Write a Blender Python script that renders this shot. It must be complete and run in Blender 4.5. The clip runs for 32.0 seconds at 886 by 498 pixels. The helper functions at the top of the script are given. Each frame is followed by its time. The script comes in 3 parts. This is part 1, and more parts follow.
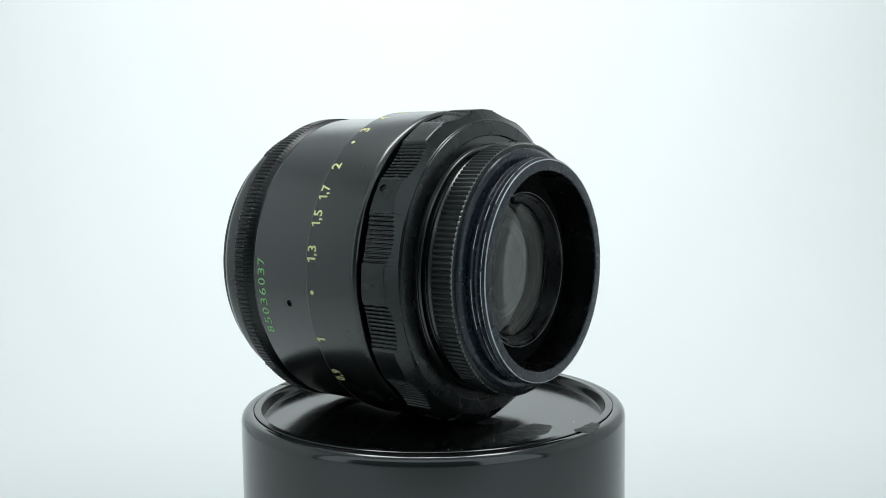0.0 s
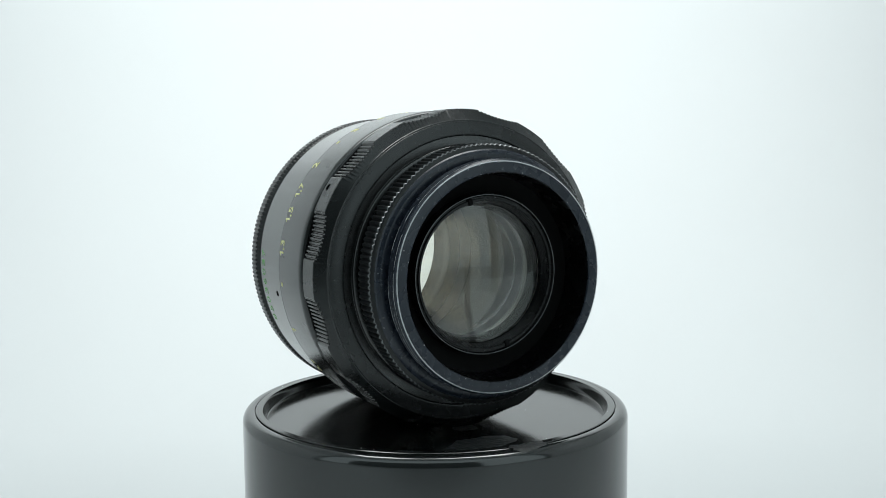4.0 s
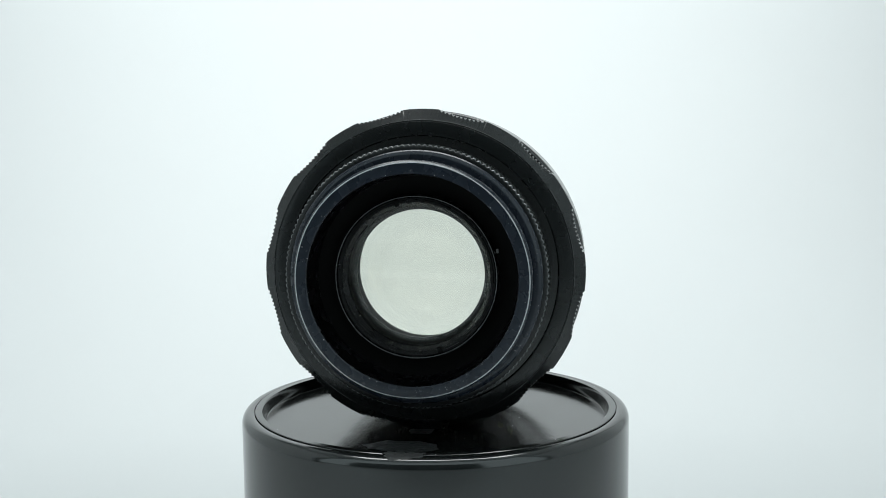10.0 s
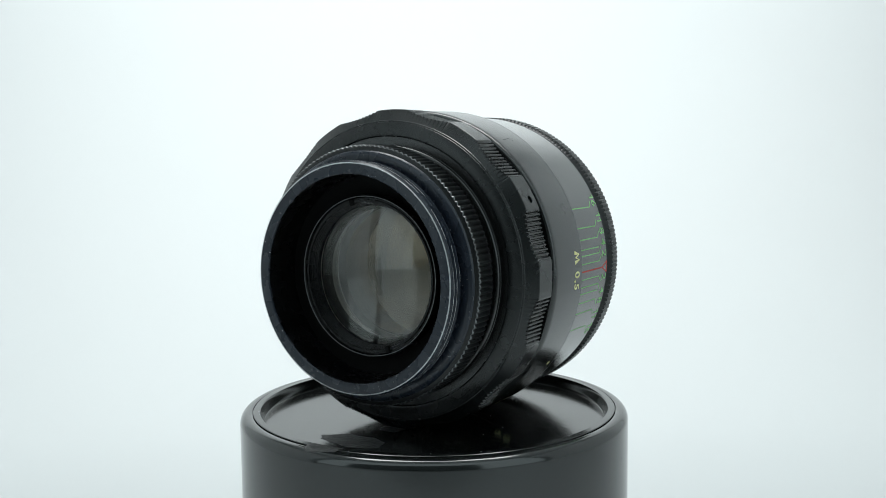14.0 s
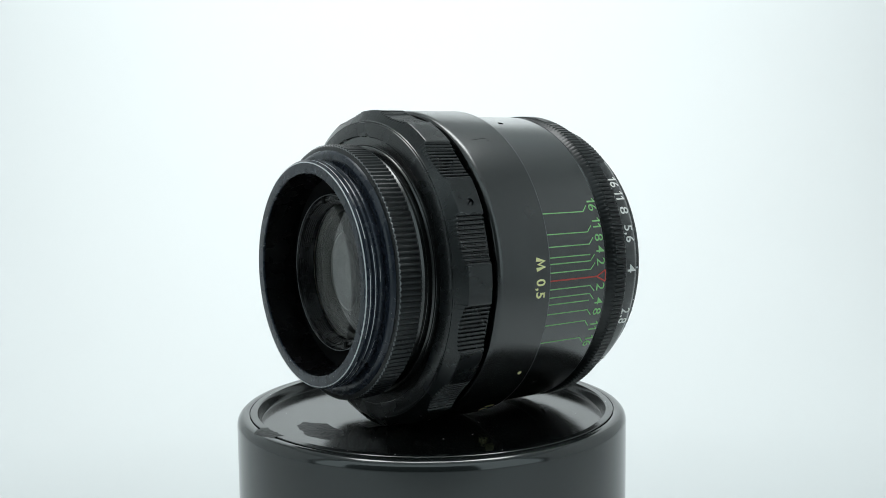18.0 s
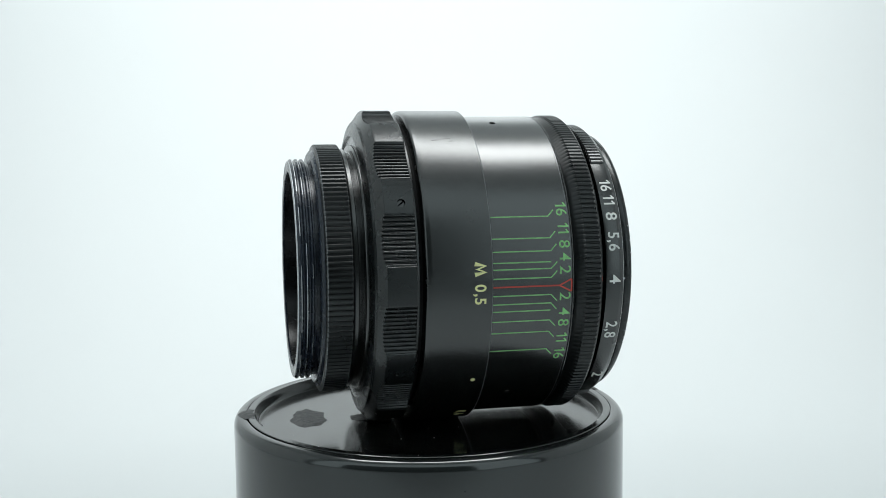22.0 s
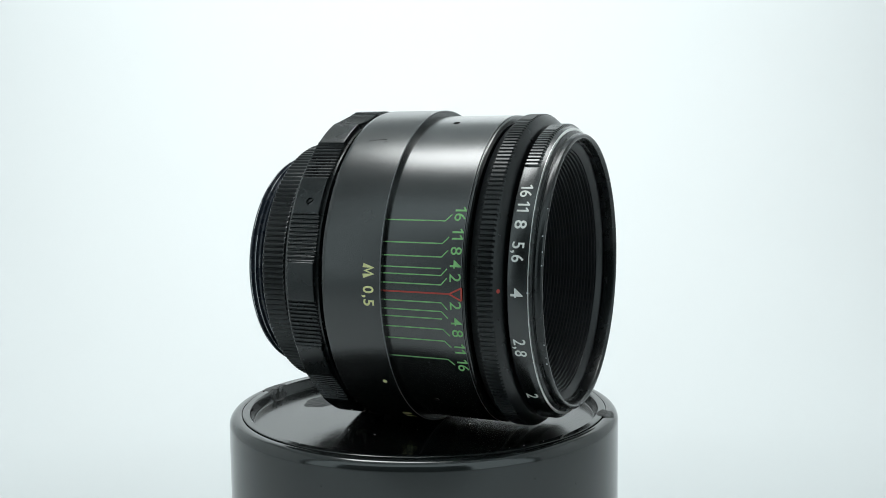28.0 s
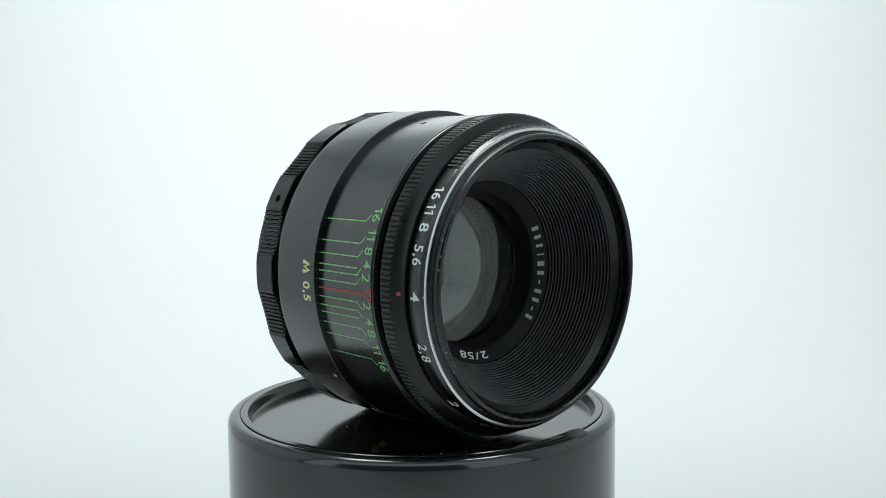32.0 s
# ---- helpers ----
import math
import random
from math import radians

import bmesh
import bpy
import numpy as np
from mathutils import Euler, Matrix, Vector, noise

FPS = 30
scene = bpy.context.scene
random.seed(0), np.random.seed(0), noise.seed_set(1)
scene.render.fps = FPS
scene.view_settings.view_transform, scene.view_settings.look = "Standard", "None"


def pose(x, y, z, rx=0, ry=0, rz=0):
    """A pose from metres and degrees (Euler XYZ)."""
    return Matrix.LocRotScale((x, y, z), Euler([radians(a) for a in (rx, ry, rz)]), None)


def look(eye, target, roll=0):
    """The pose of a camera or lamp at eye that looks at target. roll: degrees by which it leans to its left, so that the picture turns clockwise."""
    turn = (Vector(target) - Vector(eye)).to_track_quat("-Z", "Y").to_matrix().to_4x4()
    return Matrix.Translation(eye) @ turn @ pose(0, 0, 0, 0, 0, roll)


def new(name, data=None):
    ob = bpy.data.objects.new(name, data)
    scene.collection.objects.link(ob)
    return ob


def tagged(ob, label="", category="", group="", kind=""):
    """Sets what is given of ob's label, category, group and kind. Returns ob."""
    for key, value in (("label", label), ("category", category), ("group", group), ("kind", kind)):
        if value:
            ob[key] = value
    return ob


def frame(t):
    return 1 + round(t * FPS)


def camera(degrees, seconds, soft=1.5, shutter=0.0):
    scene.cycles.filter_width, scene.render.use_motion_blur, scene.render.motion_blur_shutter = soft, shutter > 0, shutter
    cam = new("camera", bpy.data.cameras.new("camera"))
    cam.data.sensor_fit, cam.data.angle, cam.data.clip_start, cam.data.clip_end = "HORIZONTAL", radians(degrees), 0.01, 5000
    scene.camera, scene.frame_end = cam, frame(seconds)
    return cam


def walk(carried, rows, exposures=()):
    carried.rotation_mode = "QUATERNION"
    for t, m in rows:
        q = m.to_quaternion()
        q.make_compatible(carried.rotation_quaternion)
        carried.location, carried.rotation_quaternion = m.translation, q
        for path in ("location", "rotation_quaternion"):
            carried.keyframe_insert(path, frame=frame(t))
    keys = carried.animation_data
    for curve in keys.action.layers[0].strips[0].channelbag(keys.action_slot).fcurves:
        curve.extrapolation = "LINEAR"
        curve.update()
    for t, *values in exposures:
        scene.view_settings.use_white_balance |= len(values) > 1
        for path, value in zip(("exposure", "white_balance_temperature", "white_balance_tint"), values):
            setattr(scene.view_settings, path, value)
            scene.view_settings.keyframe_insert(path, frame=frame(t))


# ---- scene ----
# All lengths of the lens and the stand below are in millimetres; MM turns them into metres.
MM = 0.001
SPIN_AT_9, SPIN_RATE = 6.43, 5.956       # degrees, degrees a second, about the turntable's axis (world z)
SPIN_WOBBLE = ((0, 1.01), (0.5, 1.07), (1, 0.94), (1.5, 0.62), (2, -0.24), (2.5, -1.05), (3, -1.34), (3.5, -1.29), (5.5, 0.75), (6, 0.76), (6.5, 0.29), (7, -0.62), (7.5, -1.45), (8, -1.37), (8.5, -1.20), (9, -0.80),
               (9.5, -0.42), (10, -0.36), (10.5, -1.01), (11, -1.42), (11.5, -1.57), (12, -1.32), (12.5, -0.80), (13, -0.72), (13.5, -0.62), (14, -0.60), (14.5, -0.47), (16.5, -0.12), (17, -0.05), (18, -0.06), (19, 0.26), (20, 0.52),
               (20.5, 0.80), (21, 0.88), (22, 0.86), (23, 1.11), (24, 0.99), (25, 0.39), (25.5, 0.25), (27.5, 0.89), (28, 0.95), (28.5, 0.67), (29, 0.27), (30, 0.25), (31, 1.00), (31.5, 1.01), (32, 0.60))   # seconds, degrees
DECK = 0.0738                            # height of the stand's sunken top, where the lens rests

cam = camera(46.0, 32.0, soft=0.3)
EYE = Vector((0, -0.20629, 0.128556))
PAN, TILT, ROLL = 0.92, 6.012, -0.627
AIM = Vector((math.sin(radians(PAN)) * math.cos(radians(TILT)), math.cos(radians(PAN)) * math.cos(radians(TILT)), -math.sin(radians(TILT))))
walk(cam, [(0.0, look(EYE, EYE + AIM, ROLL)), (32.0, look(EYE, EYE + AIM, ROLL))],
     exposures=((0.0, 0.01), (4.0, -0.02), (8.0, -0.07), (12.0, -0.03), (15.0, 0.02), (19.0, 0.03), (24.0, -0.01), (29.0, 0.02), (32.0, 0.01)))

# ---- light ----
world = bpy.data.worlds.new("studio")
scene.world = world
world.use_nodes = True
wn = world.node_tree.nodes
wn["Background"].inputs["Color"].default_value = (0.80, 0.97, 1.0, 1)
wn["Background"].inputs["Strength"].default_value = 0.90


def area_lamp(name, eye, target, sx, sy, watts, colour, spread=180):
    data = bpy.data.lights.new(name, "AREA")
    data.shape, data.size, data.size_y, data.energy, data.color = "RECTANGLE", sx, sy, watts, colour
    data.spread = radians(spread)
    ob = new(name, data)
    ob.matrix_world = look(eye, target)
    return tagged(ob, "unseen white light strip under the top of the tent", "lamp")


LIGHT = (0.962, 1.0, 0.998)
# Lamp added out of view to brighten the upper sweep; its spread misses the lens.
area_lamp("unseen_light_strip", (0, 0.30, 0.43), (0, 0.46, 0.22), 0.62, 0.13, 1.15, LIGHT, 140)
area_lamp("unseen_light_strip", (0, 0.06, 0.512), (0, 0.06, 0), 0.36, 0.125, 1.19, LIGHT)


# ---- materials ----
def material(name, colour, rough=0.4, metal=0.0, grain=0.0, grain_scale=9000.0, stain=0.25, stain_scale=160.0, rough_var=0.12, spec=0.5, coat=0.0, relief=0.00003, turned=0.0):
    m = bpy.data.materials.new(name)
    m.use_nodes = True
    nt = m.node_tree
    b = nt.nodes["Principled BSDF"]
    b.inputs["Metallic"].default_value = metal
    b.inputs["Specular IOR Level"].default_value = spec
    b.inputs["Coat Weight"].default_value = coat
    b.inputs["Coat Roughness"].default_value = rough
    co = nt.nodes.new("ShaderNodeTexCoord")
    n1 = nt.nodes.new("ShaderNodeTexNoise")
    n1.inputs["Scale"].default_value = stain_scale
    n1.inputs["Detail"].default_value = 6
    nt.links.new(co.outputs["Object"], n1.inputs["Vector"])
    mix = nt.nodes.new("ShaderNodeMix")
    mix.data_type = "RGBA"
    mix.inputs[6].default_value = (*[c * (1 - stain) for c in colour], 1)
    mix.inputs[7].default_value = (*[min(1, c * (1 + stain)) for c in colour], 1)
    nt.links.new(n1.outputs["Fac"], mix.inputs[0])
    nt.links.new(mix.outputs[2], b.inputs["Base Color"])
    n2 = nt.nodes.new("ShaderNodeTexNoise")
    n2.inputs["Scale"].default_value = grain_scale
    n2.inputs["Detail"].default_value = 3
    nt.links.new(co.outputs["Object"], n2.inputs["Vector"])
    mr = nt.nodes.new("ShaderNodeMapRange")
    mr.inputs["To Min"].default_value = max(0.02, rough - rough_var)
    mr.inputs["To Max"].default_value = min(1, rough + rough_var)
    nt.links.new(n1.outputs["Fac"], mr.inputs["Value"])
    nt.links.new(mr.outputs["Result"], b.inputs["Roughness"])
    if grain:
        bump = nt.nodes.new("ShaderNodeBump")
        bump.inputs["Strength"].default_value = grain
        bump.inputs["Distance"].default_value = relief
        nt.links.new(n2.outputs["Fac"], bump.inputs["Height"])
        nt.links.new(bump.outputs["Normal"], b.inputs["Normal"])
    if turned:
        mp = nt.nodes.new("ShaderNodeMapping")
        mp.inputs["Scale"].default_value = (60, 60, 5200)
        nt.links.new(co.outputs["Object"], mp.inputs["Vector"])
        n3 = nt.nodes.new("ShaderNodeTexNoise")
        n3.inputs["Scale"].default_value = 1.0
        n3.inputs["Detail"].default_value = 4
        nt.links.new(mp.outputs["Vector"], n3.inputs["Vector"])
        lines = nt.nodes.new("ShaderNodeBump")
        lines.inputs["Strength"].default_value = turned
        lines.inputs["Distance"].default_value = 0.00002
        nt.links.new(n3.outputs["Fac"], lines.inputs["Height"])
        nt.links.new(bump.outputs["Normal"], lines.inputs["Normal"])
        nt.links.new(lines.outputs["Normal"], b.inputs["Normal"])
    return m


def scratched(m, scale, amount, light):
    """Fine worn scratches, a little lighter than the finish."""
    nt = m.node_tree
    b = nt.nodes["Principled BSDF"]
    co = nt.nodes.new("ShaderNodeTexCoord")
    vo = nt.nodes.new("ShaderNodeTexNoise")
    vo.inputs["Scale"].default_value = scale
    vo.inputs["Detail"].default_value = 8
    vo.inputs["Roughness"].default_value = 0.75
    nt.links.new(co.outputs["Object"], vo.inputs["Vector"])
    ramp = nt.nodes.new("ShaderNodeMapRange")
    ramp.inputs["From Min"].default_value = amount
    ramp.inputs["From Max"].default_value = amount + 0.04
    nt.links.new(vo.outputs["Fac"], ramp.inputs["Value"])
    mix = nt.nodes.new("ShaderNodeMix")
    mix.data_type = "RGBA"
    old = b.inputs["Base Color"].links[0].from_socket
    nt.links.new(ramp.outputs["Result"], mix.inputs[0])
    nt.links.new(old, mix.inputs[6])
    mix.inputs[7].default_value = (*light, 1)
    nt.links.new(mix.outputs[2], b.inputs["Base Color"])
    return m


def glass(name, tint, film, coat):
    """Clear optical glass with a thin anti-reflection film, in nanometres."""
    m = bpy.data.materials.new(name)
    m.use_nodes = True
    b = m.node_tree.nodes["Principled BSDF"]
    b.inputs["Base Color"].default_value = (*tint, 1)
    b.inputs["Transmission Weight"].default_value = 1.0
    b.inputs["Roughness"].default_value = 0.0
    b.inputs["IOR"].default_value = 1.62
    b.inputs["Thin Film Thickness"].default_value = film
    b.inputs["Thin Film IOR"].default_value = 1.38
    b.inputs["Coat Weight"].default_value = coat
    b.inputs["Coat Roughness"].default_value = 0.0
    b.inputs["Coat IOR"].default_value = 1.6
    return m


BLACK = material("black_anodised", (0.0014, 0.0021, 0.0021), 0.26, 0.0, 0.3, 9000, 0.15, 120, 0.04, 1.0, 0.4, turned=0.25)
BARREL = material("black_anodised_barrel", (0.0016, 0.0024, 0.0023), 0.24, 0.0, 0.3, 9000, 0.15, 120, 0.03, 1.0, 0.8, turned=0.25)
SATIN = material("satin_black", (0.0036, 0.0051, 0.0055), 0.27, 0.0, 0.3, 12000, 0.2, 200, 0.05, 0.7)
KNURL = material("knurled_black", (0.0062, 0.0074, 0.0078), 0.30, 0.0, 0.2, 12000, 0.3, 400, 0.08)
NAVY = scratched(material("blued_black", (0.0180, 0.0235, 0.0350), 0.27, 0.0, 0.25, 9000, 0.3, 300, 0.08), 1400, 0.63, (0.30, 0.31, 0.33))
MATT = material("matt_black_paint", (0.007, 0.0074, 0.0078), 0.6, 0.0, 0.3, 8000, 0.2, 300, 0.05, 0.3)
FLOCK = material("flat_black", (0.0015, 0.0015, 0.0016), 0.7, 0.0, 0.0, 8000, 0.2, 300, 0.05, 0.15)
TRIM = material("bare_metal_trim", (0.93, 0.91, 0.89), 0.30, 1.0, 0.1, 6000, 0.1, 300, 0.06)
GREEN = material("green_engraving", (0.27, 0.60, 0.23), 0.6, 0.0, 0.4, 7000, 0.25, 900, 0.1)
CREAM = material("cream_engraving", (0.93, 0.87, 0.42), 0.6, 0.0, 0.4, 7000, 0.2, 900, 0.1)
WHITE = material("white_engraving", (0.97, 0.96, 0.87), 0.6, 0.0, 0.4, 7000, 0.2, 900, 0.1)
FADED = material("faded_white_engraving", (0.42, 0.42, 0.39), 0.6, 0.0, 0.4, 7000, 0.3, 900, 0.1)
RED = material("red_engraving", (0.55, 0.065, 0.048), 0.6, 0.0, 0.4, 7000, 0.25, 900, 0.1)
BORE = material("bore_black", (0.0025, 0.0026, 0.003), 0.27, 0.0, 0.3, 3000, 0.3, 300, 0.06, 0.4)
TUBE = material("tube_black", (0.006, 0.006, 0.006), 0.42, 0.0, 0.0, 3000, 0.3, 300, 0.05, 0.5)
GROUND = material("ground_glass_edge", (0.50, 0.49, 0.48), 0.55, 0.0, 0.3, 5000, 0.3, 600, 0.05, 0.5)
STEEL = material("dark_steel", (0.10, 0.10, 0.10), 0.35, 1.0, 0.2, 7000, 0.3, 900, 0.1)
GLASS = glass("clear_glass", (1.0, 0.998, 0.965), 0.0, 0.0)
FACE = glass("clear_front_glass", (1.0, 0.998, 0.965), 0.0, 0.8)
INNER = glass("coated_glass", (1.0, 0.998, 0.965), 68.0, 0.0)
PLASTIC = material("glossy_black_plastic", (0.0095, 0.0112, 0.0112), 0.13, 0.0, 0.15, 1100, 0.3, 90, 0.05, 1.0)
DECKING = material("satin_black_plastic", (0.0060, 0.0072, 0.0072), 0.14, 0.0, 0.3, 700, 0.3, 120, 0.05, 0.75)
CHIPPED = material("chipped_plastic", (0.030, 0.032, 0.032), 0.5, 0.0, 1.0, 1100, 0.8, 900, 0.2, relief=0.0004)
RIBBED = material("baffle_black", (0.0085, 0.0095, 0.0105), 0.34, 0.0, 0.2, 9000, 0.2, 300, 0.05, 0.6)
# Pale colour painted where edges catch the light, and on worn tooth ends.
EDGE = material("edge_wear_glint", (0.19, 0.195, 0.20), 0.33, 0.5, 0.3, 5000, 0.6, 700, 0.1)
WORN = material("worn_bare_metal", (0.62, 0.63, 0.65), 0.42, 0.35, 0.4, 6000, 0.4, 2500, 0.1)
PIPING = material("dark_piping", (0.03, 0.032, 0.032), 0.8, 0.0, 0.2, 900, 0.1, 30, 0.05, 0.2)
TABLE = material("pale_table", (0.42, 0.43, 0.43), 0.6, 0.0, 0.1, 900, 0.1, 8, 0.05, 0.3)
SHADE_PANEL = material("dark_shade_panel", (0.09, 0.095, 0.095), 0.8, 0.0, 0.1, 900, 0.1, 8, 0.05, 0.2)
PAPER = material("white_sweep", (0.67, 0.695, 0.70), 0.8, 0.0, 0.1, 900, 0.01, 8, 0.05, 0.2)


# ---- mesh helpers ----
def finish(name, bm, mat, parent=None, label="", local=None, sharp=32, worn=None):
    bmesh.ops.recalc_face_normals(bm, faces=bm.faces)
    me = bpy.data.meshes.new(name)
    for f in bm.faces:
        f.smooth = True
    bm.to_mesh(me)
    bm.free()
    me.set_sharp_from_angle(angle=radians(sharp))
    me.materials.append(mat)
    if worn:
        me.materials.append(worn)
    ob = new(name, me)
    if parent:
        ob.parent = parent
        if local is not None:
            ob.matrix_local = local
    if label:
        tagged(ob, label)
    return ob


def lathe(rows, n=144, closed=True, angles=None, mark=None):
    """Rows run along the section; each is (s, r) in millimetres or a function of the angle that gives it. s lies along local z."""
    bm = bmesh.new()
    angles = angles if angles is not None else [2 * math.pi * i / n for i in range(n)]
    rings = []
    for row in rows:
        ring = []
        for a in angles:
            s, r = row(a) if callable(row) else row
            ring.append(bm.verts.new((r * math.sin(a) * MM, r * math.cos(a) * MM, s * MM)))
        rings.append(ring)
    m, n = len(rings), len(angles)
    for i in range(m if closed else m - 1):
        p, q = rings[i], rings[(i + 1) % m]
        for j in range(n):
            k = (j + 1) % n
            f = bm.faces.new((p[j], p[k], q[k], q[j]))
            if mark and mark(i, angles[j], angles[k]):
                f.material_index = 1
    return bm


def eased(points, c=0.12):
    """The closed section with each corner cut by c."""
    out = []
    n = len(points)
    for i in range(n):
        p, a, b = Vector(points[i]), Vector(points[i - 1]), Vector(points[(i + 1) % n])
        da, db = (a - p), (b - p)
        ca, cb = min(c, da.length * 0.4), min(c, db.length * 0.4)
        out += [tuple(p + da.normalized() * ca), tuple(p + db.normalized() * cb)]
    return out


def tooth_angles(count, shape=((0.0, 0), (0.14, 0), (0.34, 1), (0.80, 1))):
    """The corners of each tooth, as angles, and how high each stands between root and crest."""
    out, crest = [], {}
    for i in range(count):
        for f, up in shape:
            a = 2 * math.pi * (i + f) / count
            out.append(a)
            crest[a] = up
    return out, crest


def bend(bm, place):
    for v in bm.verts:
        v.co = place(v.co.x, v.co.y)
    return bm


def glyph(ch, thick):
    """One character of the built-in font as a flat bmesh; the figure 1 gets its slanted flag."""
    cu = bpy.data.curves.new("writing", "FONT")
    cu.body, cu.size, cu.resolution_u, cu.offset = ch, 1.0, 3, thick
    ob = bpy.data.objects.new("writing", cu)
    scene.collection.objects.link(ob)
    bpy.context.view_layer.update()
    me = bpy.data.meshes.new_from_object(ob.evaluated_get(bpy.context.evaluated_depsgraph_get()))
    bpy.data.objects.remove(ob)
    bpy.data.curves.remove(cu)
    bm = bmesh.new()
    bm.from_mesh(me)
    bpy.data.meshes.remove(me)
    if ch == "1":
        x0 = min(v.co.x for v in bm.verts)
        y1 = max(v.co.y for v in bm.verts)
        w = max(v.co.x for v in bm.verts) - x0
        vs = [bm.verts.new((x0 + dx, y1 + dy, 0)) for dx, dy in ((0.3 * w, 0), (-0.17, -0.15), (-0.13, -0.24), (0.1 * w, -0.13))]
        bm.faces.new(vs)
    return bm


def letters(body, width, height, thick=0.0):
    """Flat outline of the text, centred, of that width and height in millimetres."""
    out = bmesh.new()
    x = 0.0
    for ch in body:
        g = glyph(ch, thick)
        xs = [v.co.x for v in g.verts]
        x0, x1 = min(xs), max(xs)
        made = {v: out.verts.new((v.co.x - x0 + x, v.co.y, 0)) for v in g.verts}
        for f in g.faces:
            out.faces.new([made[v] for v in f.verts])
        g.free()
        x += x1 - x0 + 0.11
    tall = [v.co.y for v in out.verts if v.co.y > -0.001]
    top = max(tall)
    wide = x - 0.11
    for v in out.verts:
        v.co = ((v.co.x / wide - 0.5) * width, (v.co.y / top - 0.5) * height, 0)
    return out


def strip(points, width):
    """A flat line of that width through points (x, y), mitred."""
    bm = bmesh.new()
    pts = [Vector((*p, 0)) for p in points]
    left, right = [], []
    for i, p in enumerate(pts):
        d = ((pts[i + 1] - p).normalized() if i + 1 < len(pts) else Vector()) + ((p - pts[i - 1]).normalized() if i else Vector())
        d.normalize()
        side = Vector((-d.y, d.x, 0)) * width / 2
        left.append(bm.verts.new(p + side))
        right.append(bm.verts.new(p - side))
    for i in range(len(pts) - 1):
        bm.faces.new((left[i], left[i + 1], right[i + 1], right[i]))
    return bm


def on_barrel(a_deg, s_mid, r):
    """Places flat (x, y) on a barrel of radius r: x runs round it, y towards the front."""
    a0 = radians(a_deg)

    def place(x, y):
        a = a0 - x / r
        return Vector((r * math.sin(a), r * math.cos(a), s_mid + y)) * MM
    # the angle is counted from local y towards local x
    return place


# ---- the white light tent ----
def build_tent():
    bm = bmesh.new()
    prof = [(-0.30, 0.0), (0.24, 0.0)]
    for i in range(1, 15):
        a = radians(90 * i / 14)
        prof.append((0.24 + 0.22 * math.sin(a), 0.22 - 0.22 * math.cos(a)))
    prof.append((0.46, 0.52))
    back = [prof[0], (0.24, 0.0)] + [(0.24 + 0.224 * math.sin(radians(90 * i / 14)), 0.22 - 0.224 * math.cos(radians(90 * i / 14))) for i in range(15)] + [(0.464, 0.52)]
    back = [(-0.30, -0.004)] + back[2:]
    loop = prof + back[::-1]
    rows = [[bm.verts.new((x, y, z)) for x in (-0.38, -0.2, 0, 0.2, 0.38)] for y, z in loop]
    for p, q in zip(rows, rows[1:] + rows[:1]):
        for j in range(4):
            bm.faces.new((p[j], p[j + 1], q[j + 1], q[j]))
    tagged(finish("backdrop", bm, PAPER), "seamless white sweep under and behind the stand", "backdrop", kind="structure")

    def slab(name, x0, x1, y0, y1, z0, z1, label, mat=PAPER):
        bm = bmesh.new()
        bmesh.ops.create_cube(bm, size=1)
        bmesh.ops.transform(bm, matrix=Matrix.Translation(((x0 + x1) / 2, (y0 + y1) / 2, (z0 + z1) / 2)) @ Matrix.Diagonal((x1 - x0, y1 - y0, z1 - z0, 1)), verts=bm.verts)
        bmesh.ops.bevel(bm, geom=bm.edges[:], offset=0.001, segments=1, affect="EDGES")
        tagged(finish(name, bm, mat), label, "wall", kind="structure")

    slab("wall_west", -0.388, -0.382, -0.15, 0.47, -0.004, 0.52, "white fabric side of the light tent")
    slab("wall_east", 0.382, 0.388, -0.19, 0.47, -0.004, 0.52, "white fabric side of the light tent")
    slab("ceiling", -0.388, 0.388, -0.17, 0.47, 0.522, 0.528, "white fabric top of the light tent")

    def pole(p, q, r=0.012):
        p, q = Vector(p), Vector(q)
        bm = bmesh.new()
        bmesh.ops.create_cone(bm, cap_ends=True, segments=16, radius1=r, radius2=r, depth=(q - p).length)
        bmesh.ops.transform(bm, matrix=Matrix.Translation((p + q) / 2) @ (q - p).to_track_quat("Z", "Y").to_matrix().to_4x4(), verts=bm.verts)
        tagged(finish("trim", bm, PIPING), "dark piping round the open front of the tent", "trim", kind="structure")

    pole((-0.385, -0.17, -0.004), (-0.385, -0.17, 0.522), 0.014)
    pole((0.385, -0.21, -0.004), (0.385, -0.21, 0.522), 0.014)
    pole((-0.26, -0.185, 0.50), (0.26, -0.185, 0.50))
    slab("floor", -1.2, 1.2, -1.1, 0.6, -0.03, -0.006, "pale table top under the light tent", TABLE)
    # Unseen panel added to darken what the barrel reflects from the front.
    slab("shade_panel", -1.25, 0.52, -1.12, -1.1, -0.03, 1.1, "unseen dark panel added before the tent to darken reflections", SHADE_PANEL)


build_tent()

# ---- the stand ----
RIM = 76.0          # height of the rim
CX, CY = 1.49, -0.40


